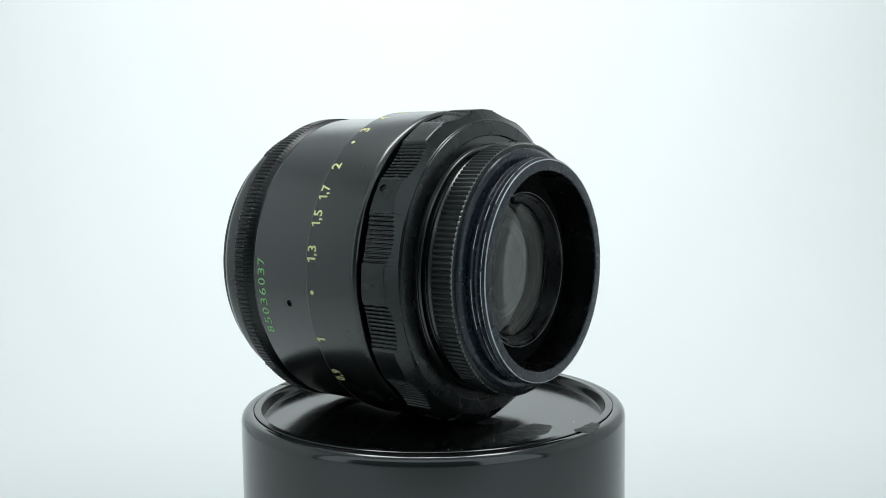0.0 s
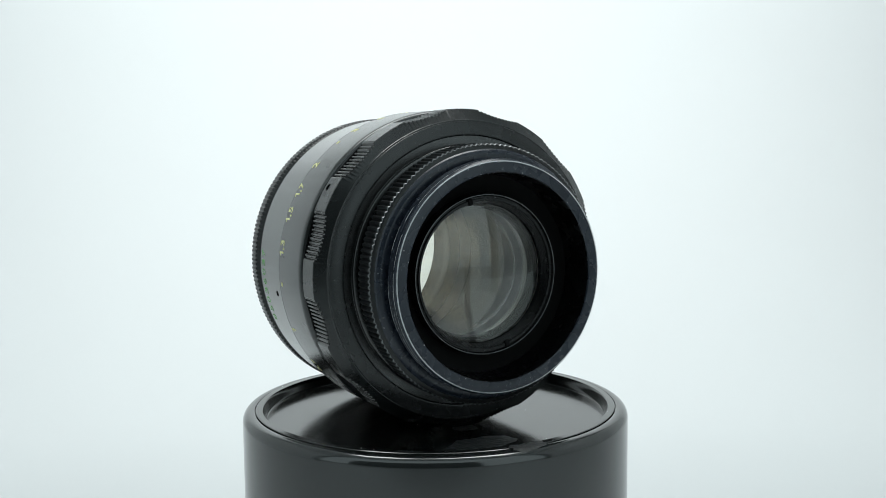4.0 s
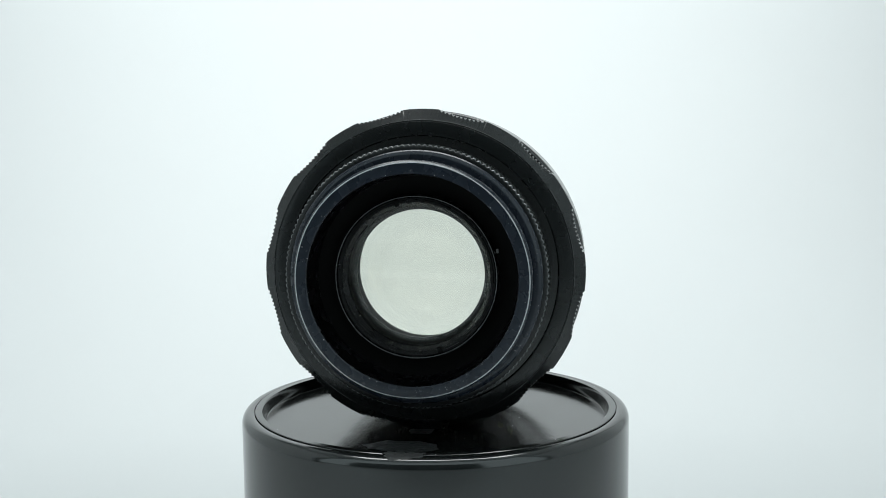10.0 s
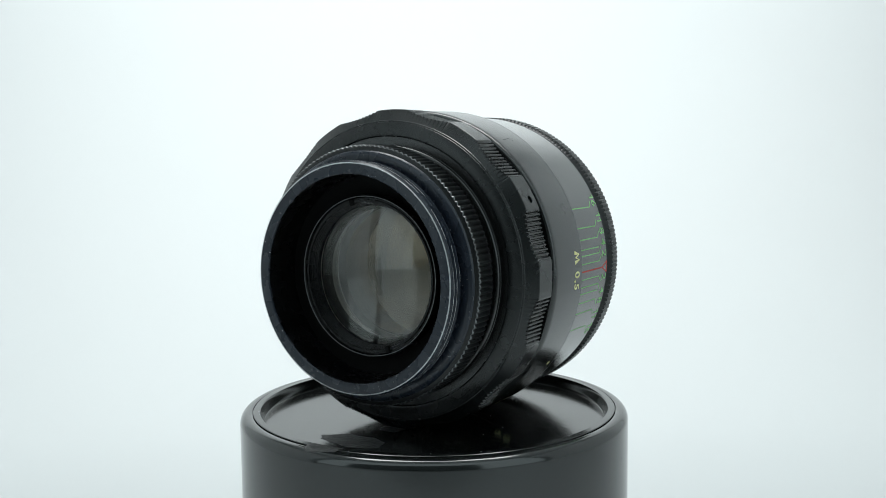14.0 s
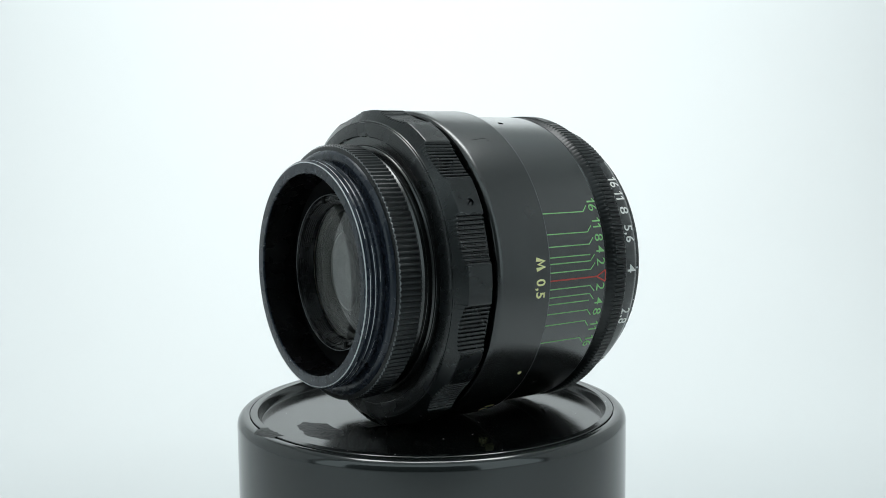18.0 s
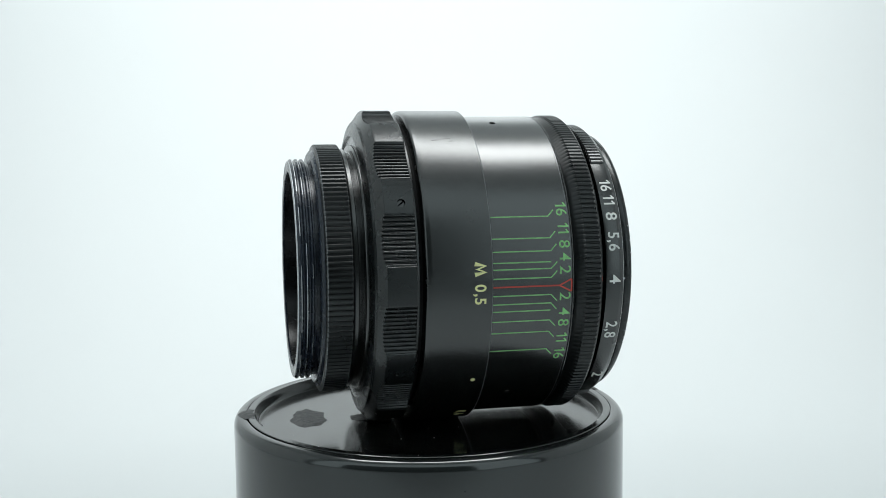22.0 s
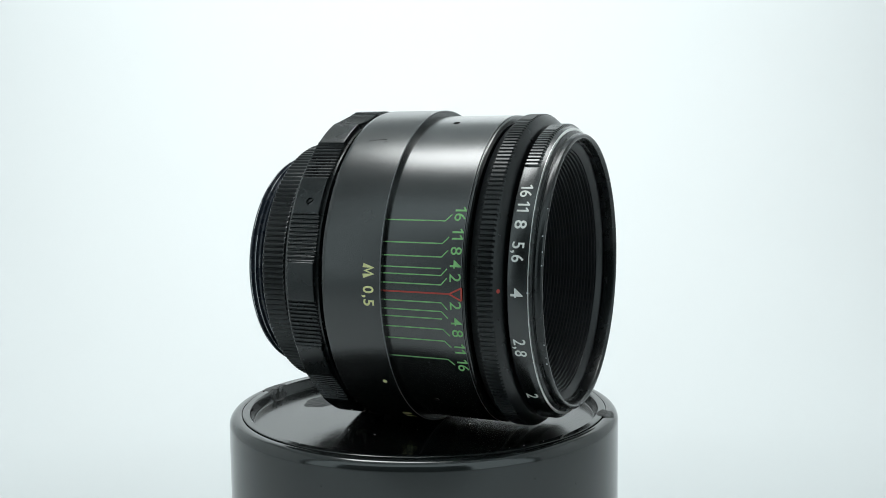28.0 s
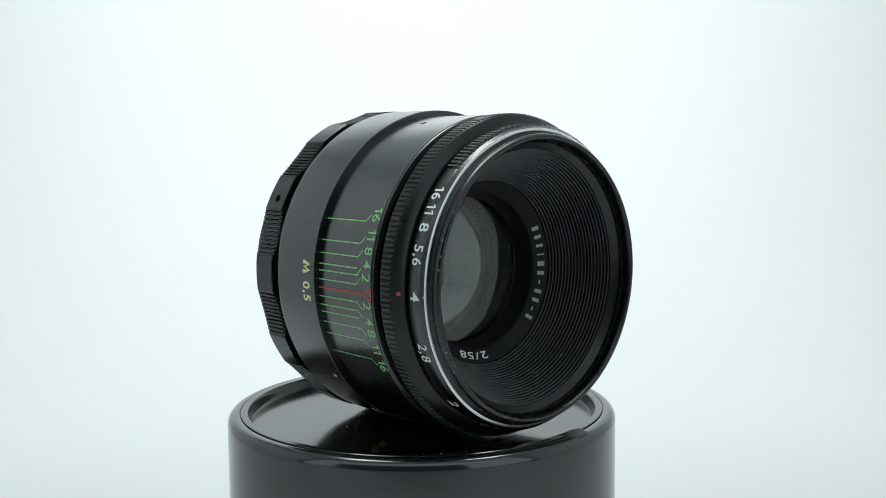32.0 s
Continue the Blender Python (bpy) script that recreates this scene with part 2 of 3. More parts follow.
def build_stand():
    stand = tagged(new("display_stand"), "round glossy black plastic stand, chipped at its rim", "stand")
    off = Matrix.Translation((CX * MM, CY * MM, 0))
    prof = [(0.0, 37.4), (0.5, 38.35)]
    prof += [(RIM - 2.05, 38.35)]
    for i in range(1, 11):
        b = radians(90 * i / 10)
        prof.append((RIM - 2.05 + 1.9 * math.sin(b), 38.35 - 1.75 * (1 - math.cos(b))))
    prof += [(RIM - 0.13, 36.3)]
    prof += [(RIM - 0.22, 36.02), (RIM - 0.6, 35.98), (RIM - 0.6, 35.9)]
    prof += [(0.0, 35.9)]
    finish("side_wall", lathe(prof, 160), PLASTIC, stand, "glossy black plastic side wall", off)
    deck = DECK / MM
    top = [(RIM - 8, 35.85), (RIM - 0.45, 35.85), (RIM - 0.12, 35.8), (RIM - 0.02, 35.66), (RIM, 34.62)]
    for i in range(11):
        f = i / 10
        top.append((RIM - (RIM - deck) * f * f * (3 - 2 * f), 34.5 - 0.8 * f))
    top += [(deck, 33.2), (deck, 30), (deck, 20), (deck, 10), (deck, 0.01), (deck - 2, 0.01), (RIM - 8, 30)]
    finish("sunken_top", lathe(top, 160), DECKING, stand, "glossy black sunken top disc", off)

    def level(x, y):
        """Height of the stand's upper surface."""
        r = math.hypot(x - CX, y - CY)
        if r > 36.2:
            return RIM - 2.05 + 1.9 * math.sqrt(max(0, 1 - (1 - (38.35 - r) / 1.75) ** 2)) if r > 36.6 else RIM - 0.14
        f = min(1, max(0, (34.5 - r) / 0.8))
        return RIM - (RIM - deck) * f * f * (3 - 2 * f)

    def chip(name, x, y, rx, ry, seed, height=0.12, label="bare scar where the gloss has chipped off"):
        rnd = random.Random(seed)
        bm = bmesh.new()
        n = 22
        edge = [1 + 0.22 * math.sin(2 * t + seed) * 0.6 + rnd.uniform(-0.16, 0.12) for t in [2 * math.pi * i / n for i in range(n)]]
        rings = []
        for k, (f, h) in enumerate(((1.0, -0.02), (0.93, 0.5), (0.7, 0.75), (0.4, 0.9))):
            spots = [(x + rx * f * edge[i] * math.cos(2 * math.pi * i / n), y + ry * f * edge[i] * math.sin(2 * math.pi * i / n)) for i in range(n)]
            rings.append([bm.verts.new((px * MM, py * MM, (level(px, py) + height * h + (rnd.uniform(-0.03, 0.03) if k else 0)) * MM)) for px, py in spots])
        mid = bm.verts.new((x * MM, y * MM, (level(x, y) + height) * MM))
        for p, q in zip(rings, rings[1:]):
            for i in range(n):
                bm.faces.new((p[i], p[(i + 1) % n], q[(i + 1) % n], q[i]))
        for i in range(n):
            bm.faces.new((rings[-1][i], rings[-1][(i + 1) % n], mid))
        finish(name, bm, CHIPPED, stand, label, None)

    chip("chip", -4.6, -23.5, 6.6, 3.7, 3, 0.1)
    chip("chip", -1.4, -13.9, 2.2, 2.6, 8, 0.06)
    chip("chip", -4.2, -35.3, 4.2, 2.0, 5, 0.1, "bare scar on the rim")
    rnd = random.Random(21)
    for i in range(16):
        b, z, q = rnd.uniform(0, 2 * math.pi), rnd.uniform(60, 72), rnd.uniform(0.08, 0.16)
        bm = bmesh.new()
        bmesh.ops.create_circle(bm, cap_ends=True, segments=7, radius=q * MM)
        out = Vector((math.cos(b), math.sin(b), 0))
        m = Matrix.Translation(((CX + out.x * 38.37) * MM, (CY + out.y * 38.37) * MM, z * MM)) @ out.to_track_quat("Z", "Y").to_matrix().to_4x4()
        bmesh.ops.transform(bm, matrix=m, verts=bm.verts)
        finish("nick", bm, CHIPPED, stand, "tiny pale nick in the gloss")
    for i in range(26):
        b, q = rnd.uniform(0, 2 * math.pi), rnd.uniform(0.05, 0.11)
        far = rnd.choice((rnd.uniform(8, 33), 34.7, 35.6))
        x, y = CX + far * math.cos(b), CY + far * math.sin(b)
        bm = bmesh.new()
        bmesh.ops.create_icosphere(bm, subdivisions=1, radius=q * MM)
        bmesh.ops.transform(bm, matrix=Matrix.Translation((x * MM, y * MM, (level(x, y) + 0.02) * MM)) @ Matrix.Diagonal((1, rnd.uniform(0.6, 1.6), 0.5, 1)), verts=bm.verts)
        finish("dust_speck", bm, WORN, stand, "tiny pale speck of dust")
    chip("chip", 1.6, 35.7, 3.2, 1.5, 11, 0.1, "bare scar on the rim")
    return stand


stand = build_stand()

# ---- the camera lens ----
lens = tagged(new("camera_lens"), "vintage black manual camera lens lying on its side on the stand", "lens")
YAW, DIP = radians(-8.396), radians(-0.22)
FWD = Vector((-math.sin(YAW) * math.cos(DIP), math.cos(YAW) * math.cos(DIP), math.sin(DIP)))
SIDE = FWD.cross(Vector((0, 0, 1))).normalized()
UP = SIDE.cross(FWD)
LAY = Matrix(((UP.x, SIDE.x, FWD.x, 0.001164), (UP.y, SIDE.y, FWD.y, -0.000217), (UP.z, SIDE.z, FWD.z, 0.103962 - DECK), (0, 0, 0, 1)))


def part(name, bm, mat, parent=None, label="", sharp=32, worn=None):
    if parent is None:
        return finish(name, bm, mat, lens, label, LAY, sharp, worn)
    return finish(name, bm, mat, parent, label, Matrix(), sharp)


def ring(name, points, mat, label="", n=144, ease=0.12):
    return part(name, lathe(eased(points, ease), n), mat, None, label)


def drilled(bm, holes):
    """Round holes (angle, s, radius of the barrel, radius, depth) sunk into a ring."""
    me = bpy.data.meshes.new("work")
    bmesh.ops.recalc_face_normals(bm, faces=bm.faces)
    bm.to_mesh(me)
    bm.free()
    ob = new("work", me)
    for a, s, r, hole, depth in holes:
        a = radians(a)
        out = Vector((math.sin(a), math.cos(a), 0))
        cut = bmesh.new()
        bmesh.ops.create_cone(cut, cap_ends=True, segments=24, radius1=hole * MM, radius2=hole * MM, depth=2 * depth * MM)
        cm = bpy.data.meshes.new("cut")
        bmesh.ops.transform(cut, matrix=Matrix.Translation((out * r + Vector((0, 0, s))) * MM) @ out.to_track_quat("Z", "Y").to_matrix().to_4x4(), verts=cut.verts)
        cut.to_mesh(cm)
        cut.free()
        co = new("cut", cm)
        mod = ob.modifiers.new("hole", "BOOLEAN")
        mod.operation, mod.object, mod.solver = "DIFFERENCE", co, "EXACT"
        bpy.context.view_layer.update()
        done = bpy.data.meshes.new_from_object(ob.evaluated_get(bpy.context.evaluated_depsgraph_get()))
        ob.modifiers.clear()
        ob.data = done
        bpy.data.objects.remove(co)
    bm = bmesh.new()
    bm.from_mesh(ob.data)
    bpy.data.objects.remove(ob)
    return bm


def set_screw(parent, a, s, r, hole):
    """A slotted grub screw at the bottom of its hole."""
    a = radians(a)
    out = Vector((math.sin(a), math.cos(a), 0))
    bm = bmesh.new()
    for x0, x1 in ((-1, -0.22), (0.22, 1)):
        vs = []
        n = 10
        lim = math.acos(0.22)
        pts = [(math.cos(-lim + 2 * lim * i / n), math.sin(-lim + 2 * lim * i / n)) for i in range(n + 1)]
        if x0 < 0:
            pts = [(-x, -y) for x, y in pts]
        lo = [bm.verts.new((x * hole * 0.94 * MM, y * hole * 0.94 * MM, -0.3 * MM)) for x, y in pts]
        hi = [bm.verts.new((x * hole * 0.88 * MM, y * hole * 0.88 * MM, 0)) for x, y in pts]
        bm.faces.new(hi)
        for i in range(len(pts)):
            k = (i + 1) % len(pts)
            bm.faces.new((lo[i], lo[k], hi[k], hi[i]))
    m = Matrix.Translation((out * (r - 0.35) + Vector((0, 0, s))) * MM) @ out.to_track_quat("Z", "Y").to_matrix().to_4x4()
    bmesh.ops.transform(bm, matrix=m @ Matrix.Rotation(0.7, 4, "Z"), verts=bm.verts)
    return part("set_screw", bm, STEEL, parent, "small dark slotted grub screw")


def build_mount():
    rows = [(-20.0, 18.9), (-26.5, 18.75), (-26.95, 18.62), (-27.1, 18.78), (-27.14, 20.45), (-27.08, 20.62), (-26.92, 20.7)]
    for i in range(3):
        s = -26.5 + 1.0 * i
        rows += [(s - 0.14, 21.0), (s + 0.12, 21.0), (s + 0.36, 20.55), (s + 0.60, 20.55)]
    rows += [(-23.95, 20.45), (-23.8, 20.3), (-23.0, 20.3), (-20.0, 20.3)]
    mount = part("screw_mount", lathe(rows, 176), NAVY, None, "dark blue-black threaded screw mount with worn crests", 40)
    part("bore_wall", lathe(eased([(-26.8, 18.6), (-19.2, 18.1), (-19.2, 18.7), (-26.5, 18.7)], 0.1), 144), BORE, mount, "black bore of the mount")
    part("bore_floor", lathe(eased([(-20.2, 18.5), (-19.6, 14.6), (-19.0, 14.6), (-19.0, 18.5)], 0.1), 96), FLOCK, mount)
    angles, crest = tooth_angles(146, ((0.0, 0), (0.08, 0), (0.40, 1), (0.64, 1)))
    cut = lambda s, lo, hi: (lambda a: (s, lo + (hi - lo) * crest[a]))
    ring("collar_face", [(-22.5, 20.2), (-23.1, 20.2), (-23.25, 20.4), (-23.25, 21.9), (-22.9, 22.5), (-22.5, 22.75), (-22.4, 22.6)], NAVY, "blue-black bevelled face of the collar", 176, 0.05)
    rows = [(-17.5, 20.2), (-22.45, 20.2), (-22.52, 22.6), (-22.4, 23.25), cut(-22.3, 23.36, 23.52), cut(-22.12, 23.42, 23.74), cut(-17.95, 23.42, 23.74), cut(-17.82, 23.36, 23.6), (-17.7, 23.2), (-17.5, 23.1)]
    # Tooth edges take the pale colour: painted chamfer glints as well as wear.
    rubbed_glint = lambda i, a, b: i in (4, 6) and crest[a] + crest[b] > 0
    part("knurled_collar", lathe(rows, angles=angles, mark=rubbed_glint), KNURL, None, "black knurled collar behind the mount thread, its tooth edges worn and painted with glints", 25, EDGE)
    ring("neck", [(-17.6, 19), (-17.6, 22.7), (-16.75, 22.95), (-16.6, 22.2), (-15.6, 22.1), (-15.55, 23.4), (-15.2, 23.6), (-14.9, 23.6), (-14.85, 25.2), (-14.4, 25.2), (-14.4, 19)], BLACK, "stepped black neck", 144, 0.05)


def build_grip():
    n = 1440
    angles = [2 * math.pi * i / n for i in range(n)]

    def smooth(a):
        d = (math.degrees(a) + 15) % 30 - 15
        if abs(d) <= 6.3:
            return 30.07
        return 30.15 - 0.3 - 0.7 * (1 - ((15 - abs(d)) / 8.7) ** 2)

    def radius(a):
        d = (math.degrees(a) + 15) % 30 - 15
        if abs(d) <= 6.3:
            return 30.15
        u = (15 - abs(d)) / 8.7
        base = 30.15 - 0.7 * (1 - u ** 2) if u < 1 else 30.15
        k = int(round(math.degrees(a) * 4)) % 6
        return base - 0.42 * (1.0, 1.0, 0.25, 0.0, 0.0, 0.25)[k]
    rows = [(-14.6, 25.0), (-15.25, 25.3), (-15.3, 25.6), (-14.75, 27.75), (-14.55, 27.85), (-14.55, 28.05), (-14.35, 28.15),
            lambda a: (-12.95 - (30.07 - smooth(a)) * 0.73, smooth(a)), lambda a: (-12.78 - (30.07 - smooth(a)) * 0.73, radius(a)),
            lambda a: (-7.9, radius(a)), lambda a: (-7.72, radius(a) - 0.12), (-7.7, 29.0), (-7.3, 28.95), (-7.2, 28.75), (-7.2, 25.0)]
    bm = drilled(lathe(rows, angles=angles), [(27.4, -9.95, 30.15, 0.72, 1.0), (147.4, -9.2, 30.15, 0.72, 1.0), (-92.0, -9.6, 30.15, 0.72, 1.0)])
    grip = part("grip_ring", bm, SATIN, None, "scalloped black grip ring with twelve smooth pads", 25)
    for a, s in ((27.4, -9.95), (147.4, -9.2), (-92.0, -9.6)):
        set_screw(grip, a, s, 30.15, 0.72)
    ring("spacer", [(-7.3, 25), (-7.3, 27.4), (-5.6, 27.4), (-5.6, 25)], MATT, "narrow black spacer")


def write(parent, body, a, s, r, w, h, mat, thick=0.0, name="numeral"):
    bm = letters(body, w, h, thick)
    bend(bm, on_barrel(a, s, r + 0.025))
    return part(name, bm, mat, parent)


def dot(parent, a, s, r, size, mat, name="dot"):
    bm = bmesh.new()
    bmesh.ops.create_circle(bm, cap_ends=True, segments=20, radius=size)
    bend(bm, on_barrel(a, s, r + 0.03))
    return part(name, bm, mat, parent)


def build_focus():
    sec = [(-6.4, 25.5), (-6.4, 29.2), (-6.34, 29.5), (-6.18, 29.77), (-5.92, 29.95), (-5.6, 30.04), (-5.2, 30.07), (5.25, 30.07), (5.4, 29.9), (5.4, 27.9), (4.2, 27.9), (4.2, 25.5)]
    focus = part("focus_ring", lathe(sec, 200), BLACK, None, "smooth black focusing ring with cream distance numerals")
    R = 30.07
    for body, a, w in (("0,9", -141.3, 3.1), ("1", -157.4, 0.9), ("1,3", 171.5, 3.0), ("1,5", 159.1, 3.1), ("1,7", 149.4, 3.0), ("2", 138.5, 1.5), ("3", 118.3, 1.5), ("4", 107.2, 1.6),
                       ("5", 97.0, 1.5), ("0,5", -3.6, 3.5), ("0,6", -62.0, 3.3)):
        write(focus, body, a, 3.15 if abs(a) < 90 else 4.1, R, w, 2.0, CREAM, 0.02)
    bm = strip([(-0.92, -1.0), (-0.52, 0.85), (0, -0.55), (0.52, 0.85), (0.92, -1.0)], 0.76)
    part("metre_mark", bend(bm, on_barrel(4.7, 3.1, R + 0.025)), CREAM, focus, "cream letter M for metres")
    for a in (-175.2, 126.4, -36.8):
        dot(focus, a, 3.1 if abs(a) < 90 else 4.0, R, 0.42, CREAM)
    return focus


def build_scale():
    sec = [(5.0, 27.0), (5.0, 28.95), (19.75, 28.95), (19.85, 28.75), (20.0, 28.75), (20.15, 28.93), (20.3, 28.85), (20.42, 28.6), (20.42, 25.0)]
    holes = [(72.1, 10.9, 28.95, 0.62, 0.9), (-169.6, 11.2, 28.95, 0.62, 0.9), (-49.0, 10.9, 28.95, 0.62, 0.9)]
    barrel = part("scale_barrel", drilled(lathe(sec, 200), holes), BARREL, None, "smooth black barrel engraved with a green depth-of-field scale")
    for a, s, r, h, _ in holes:
        set_screw(barrel, a, s, r, h)
    R = 28.95
    for a, kink in ((22.4, 1), (14.7, 1), (10.2, 1), (6.4, 0), (4.1, 1), (1.0, 1), (-5.0, -1), (-8.0, -1), (-10.6, 0), (-14.3, -1), (-18.7, -1), (-26.0, -1)):
        pts = [(0, 5.45 - 12), (0, 0), (0, 4.1)]
        if kink:
            pts.append((-kink * R * radians(2.3), 5.2))
        bm = strip([(x, y) for x, y in pts], 0.21)
        bend(bm, on_barrel(a, 12.0, R + 0.02))
        part("scale_line", bm, GREEN, barrel)
    bm = strip([(0, 5.45 - 12), (0, 0), (0, 5.6)], 0.28)
    part("index_line", bend(bm, on_barrel(-1.9, 12.0, R + 0.02)), RED, barrel, "red index line")
    for p, q in (((0, 5.6), (1.08, 7.8)), ((1.08, 7.8), (-1.08, 7.8)), ((-1.08, 7.8), (0, 5.6))):
        part("index_triangle_side", bend(strip([p, ((p[0] + q[0]) / 2, (p[1] + q[1]) / 2), q], 0.28), on_barrel(-1.9, 12.0, R + 0.024)), RED, barrel, "red side of the index triangle")
    for body, a, w in (("16", 25.0, 2.6), ("11", 18.0, 1.9), ("8", 12.4, 1.35), ("4", 8.0, 1.4), ("2", 3.5, 1.4), ("2", -5.8, 1.4), ("4", -11.3, 1.4), ("8", -15.5, 1.35), ("11", -21.3, 1.9), ("16", -28.1, 2.6)):
        write(barrel, body, a, 18.7, R, w, 2.0, GREEN, 0.004)
    for i, ch in enumerate("85036037"):
        write(barrel, ch, -157.8 - 26.7 * i / 7, 18.0, R, 1.35, 1.75, GREEN, 0.004)
    return barrel


def build_front():
    angles, crest = tooth_angles(204)
    cut = lambda s, lo, hi: (lambda a: (s, lo + (hi - lo) * crest[a]))
    rows = [(20.44, 24.8), (20.44, 26.0), (20.85, 26.2), (20.85, 27.75), (22.15, 28.72), cut(22.35, 28.75, 28.9), cut(22.6, 28.9, 29.15), cut(25.0, 28.9, 29.15), cut(25.25, 28.8, 28.95), (25.3, 28.9), (25.5, 28.75), (26.3, 27.3), (26.4, 27.0), (26.4, 25.0)]
    knurl = part("knurled_ring", lathe(rows, angles=angles), KNURL, None, "finely knurled black preset ring", 25)
    bm = bmesh.new()
    bmesh.ops.create_circle(bm, cap_ends=True, segments=20, radius=0.38)

    def on_bevel(x, y):
        a = radians(-0.4) - x / 28.1
        r = 28.0 - 0.876 * y + 0.02
        return Vector((r * math.sin(a), r * math.cos(a), 25.91 + 0.483 * y + 0.03)) * MM
    part("red_dot", bend(bm, on_bevel), RED, knurl, "red preset index dot")

    count = 190
    angles, crest = tooth_angles(count)

    def inplate(a):
        d = (math.degrees(a) + 180) % 360 - 180
        return -64 < d < 48 or d > 126 or d < -131
    cut = lambda s, lo, hi, plate: (lambda a: (s, plate if inplate(a) else lo + (hi - lo) * crest[a]))
    rows = [(26.95, 24.5), (26.95, 26.5), cut(27.1, 26.85, 27.05, 26.9), cut(27.3, 26.93, 27.3, 26.95), cut(29.5, 26.93, 27.3, 26.95), cut(29.75, 26.85, 27.05, 26.88), (29.9, 26.8), (30.45, 26.55), (30.45, 24.5)]
    ap = part("aperture_ring", lathe(rows, angles=angles), BLACK, None, "black aperture ring, part knurled, with cream numerals", 25)
    for body, a, w in (("16", 36.4, 2.5), ("11", 30.0, 1.9), ("8", 23.2, 1.5), ("5,6", 13.3, 3.4), ("4", -1.1, 1.6), ("2,8", -21.8, 3.4), ("2", -46.8, 1.6)):
        write(ap, body, a, 28.75, 26.95, w, 2.1, WHITE, 0.012)
    ring("trim_ring", [(30.3, 25.0), (30.3, 26.48), (30.46, 26.54), (30.53, 26.48), (30.58, 26.1), (30.58, 25.0)], TRIM, "bright worn metal trim ring", 160, 0.04)
    ring("filter_rim", [(30.58, 24.3), (30.58, 26.08), (30.75, 26.0), (31.1, 25.35), (31.3, 25.5), (31.8, 25.55), (32.3, 25.42), (32.55, 25.2), (32.6, 24.9), (32.5, 24.62), (32.0, 24.4), (30.2, 24.4), (30.2, 23.9), (31.0, 23.9)], SATIN,
         "black threaded filter rim with worn edge specks", 160, 0.05)
    ring("baffle_lip", [(30.2, 24.5), (30.1, 24.5), (28.9, 22.9), (28.4, 22.9), (28.4, 24.5)], RIBBED, "plain matt lip inside the rim", 144, 0.05)
    rows = []
    steps = 19
    for i in range(steps):
        s0, r0 = 28.8 - 10.6 * i / steps, 22.9 - 5.8 * i / steps
        ds, dr = -10.6 / steps, -5.8 / steps
        rows += [(s0, r0), (s0 + ds * 0.35, r0), (s0 + ds * 0.5, r0 + dr * 0.9), (s0 + ds * 0.95, r0 + dr)]
    rows += [(18.1, 17.05), (18.1, 17.9), (28.8, 24.0)]
    part("ribbed_baffle", lathe(rows, 144), RIBBED, None, "black cone of fine stepped ribs", 20)
    name = ring("name_ring", [(18.1, 17.1), (18.0, 16.75), (16.6, 14.55), (16.3, 14.38), (14.6, 14.33), (12.7, 13.72), (12.25, 13.72), (11.95, 14.4), (11.95, 17.2)], MATT, "black name ring round the front glass", 144, 0.08)

    def on_cone(a_deg, f):
        """f: how far out on the cone, from 0 at its inner edge to 1."""
        a0 = radians(a_deg)
        n = Vector((3.15, -2.1)).normalized()

        def place(x, y):
            g = f + y / 3.786
            s, r = 15.9 + 2.1 * g + n.x * 0.04, 13.6 + 3.15 * g + n.y * 0.04
            a = a0 + x / 15.2
            return Vector((r * math.sin(a), r * math.cos(a), s)) * MM
        return place
    for i, w in enumerate((0.8, 0.65, 0.6, 0.28, 0.9, 0.7, 0.7, 0.7, 0.7, 0.7, 0.7)):
        h = 0.28 if i in (6, 9) else 1.5
        bm = bmesh.new()
        bmesh.ops.create_grid(bm, x_segments=2, y_segments=2, size=0.5)
        for v in bm.verts:
            v.co = (v.co.x * w, v.co.y * h, 0)
        part("mark", bend(bm, on_cone(153 + 6.6 * i, 0.68)), FADED, name, "plain pale mark on the name ring")
    part("numeral", bend(letters("2/58", 7.0, 1.5, 0.014), on_cone(-80, 0.68)), WHITE, name)


def element(name, s_a, s_b, r, ra, rb, label, qa=None, qb=None, mat=None):
    """A glass element between vertices s_a (rear) and s_b (front), of outer radius r. ra, rb: radii of the faces, positive when they bulge
    outwards; qa, qb: how far out each face is curved, flat beyond that."""
    rows = []
    for i in range(1, 15):
        q = (qa or r) * i / 14
        rows.append((s_a + math.copysign(abs(ra) - math.sqrt(ra * ra - q * q), ra), q))
    if qa:
        rows.append((rows[-1][0], r))
    front = []
    for i in range(1, 15):
        q = (qb or r) * i / 14
        front.append((s_b - math.copysign(abs(rb) - math.sqrt(rb * rb - q * q), rb), q))
    if qb:
        front.append((front[-1][0], r))
    rows += front[::-1]
    side = len(rows) - len(front) - 1
    ground = lambda i, a, b: i == side or (qa and i == side - 1) or (qb and i == side + 1)
    bm = lathe(rows, 128, closed=False, mark=ground)
    bm.verts.ensure_lookup_table()
    for base, s in ((0, s_a), (len(rows) - 1, s_b)):
        c = bm.verts.new((0, 0, s * MM))
        bm.verts.ensure_lookup_table()
        for j in range(128):
            bm.faces.new((bm.verts[base * 128 + j], bm.verts[base * 128 + (j + 1) % 128], c))
    ob = part(name, bm, mat or GLASS, None, label, 40, GROUND)
    ob.visible_shadow = False
    return ob


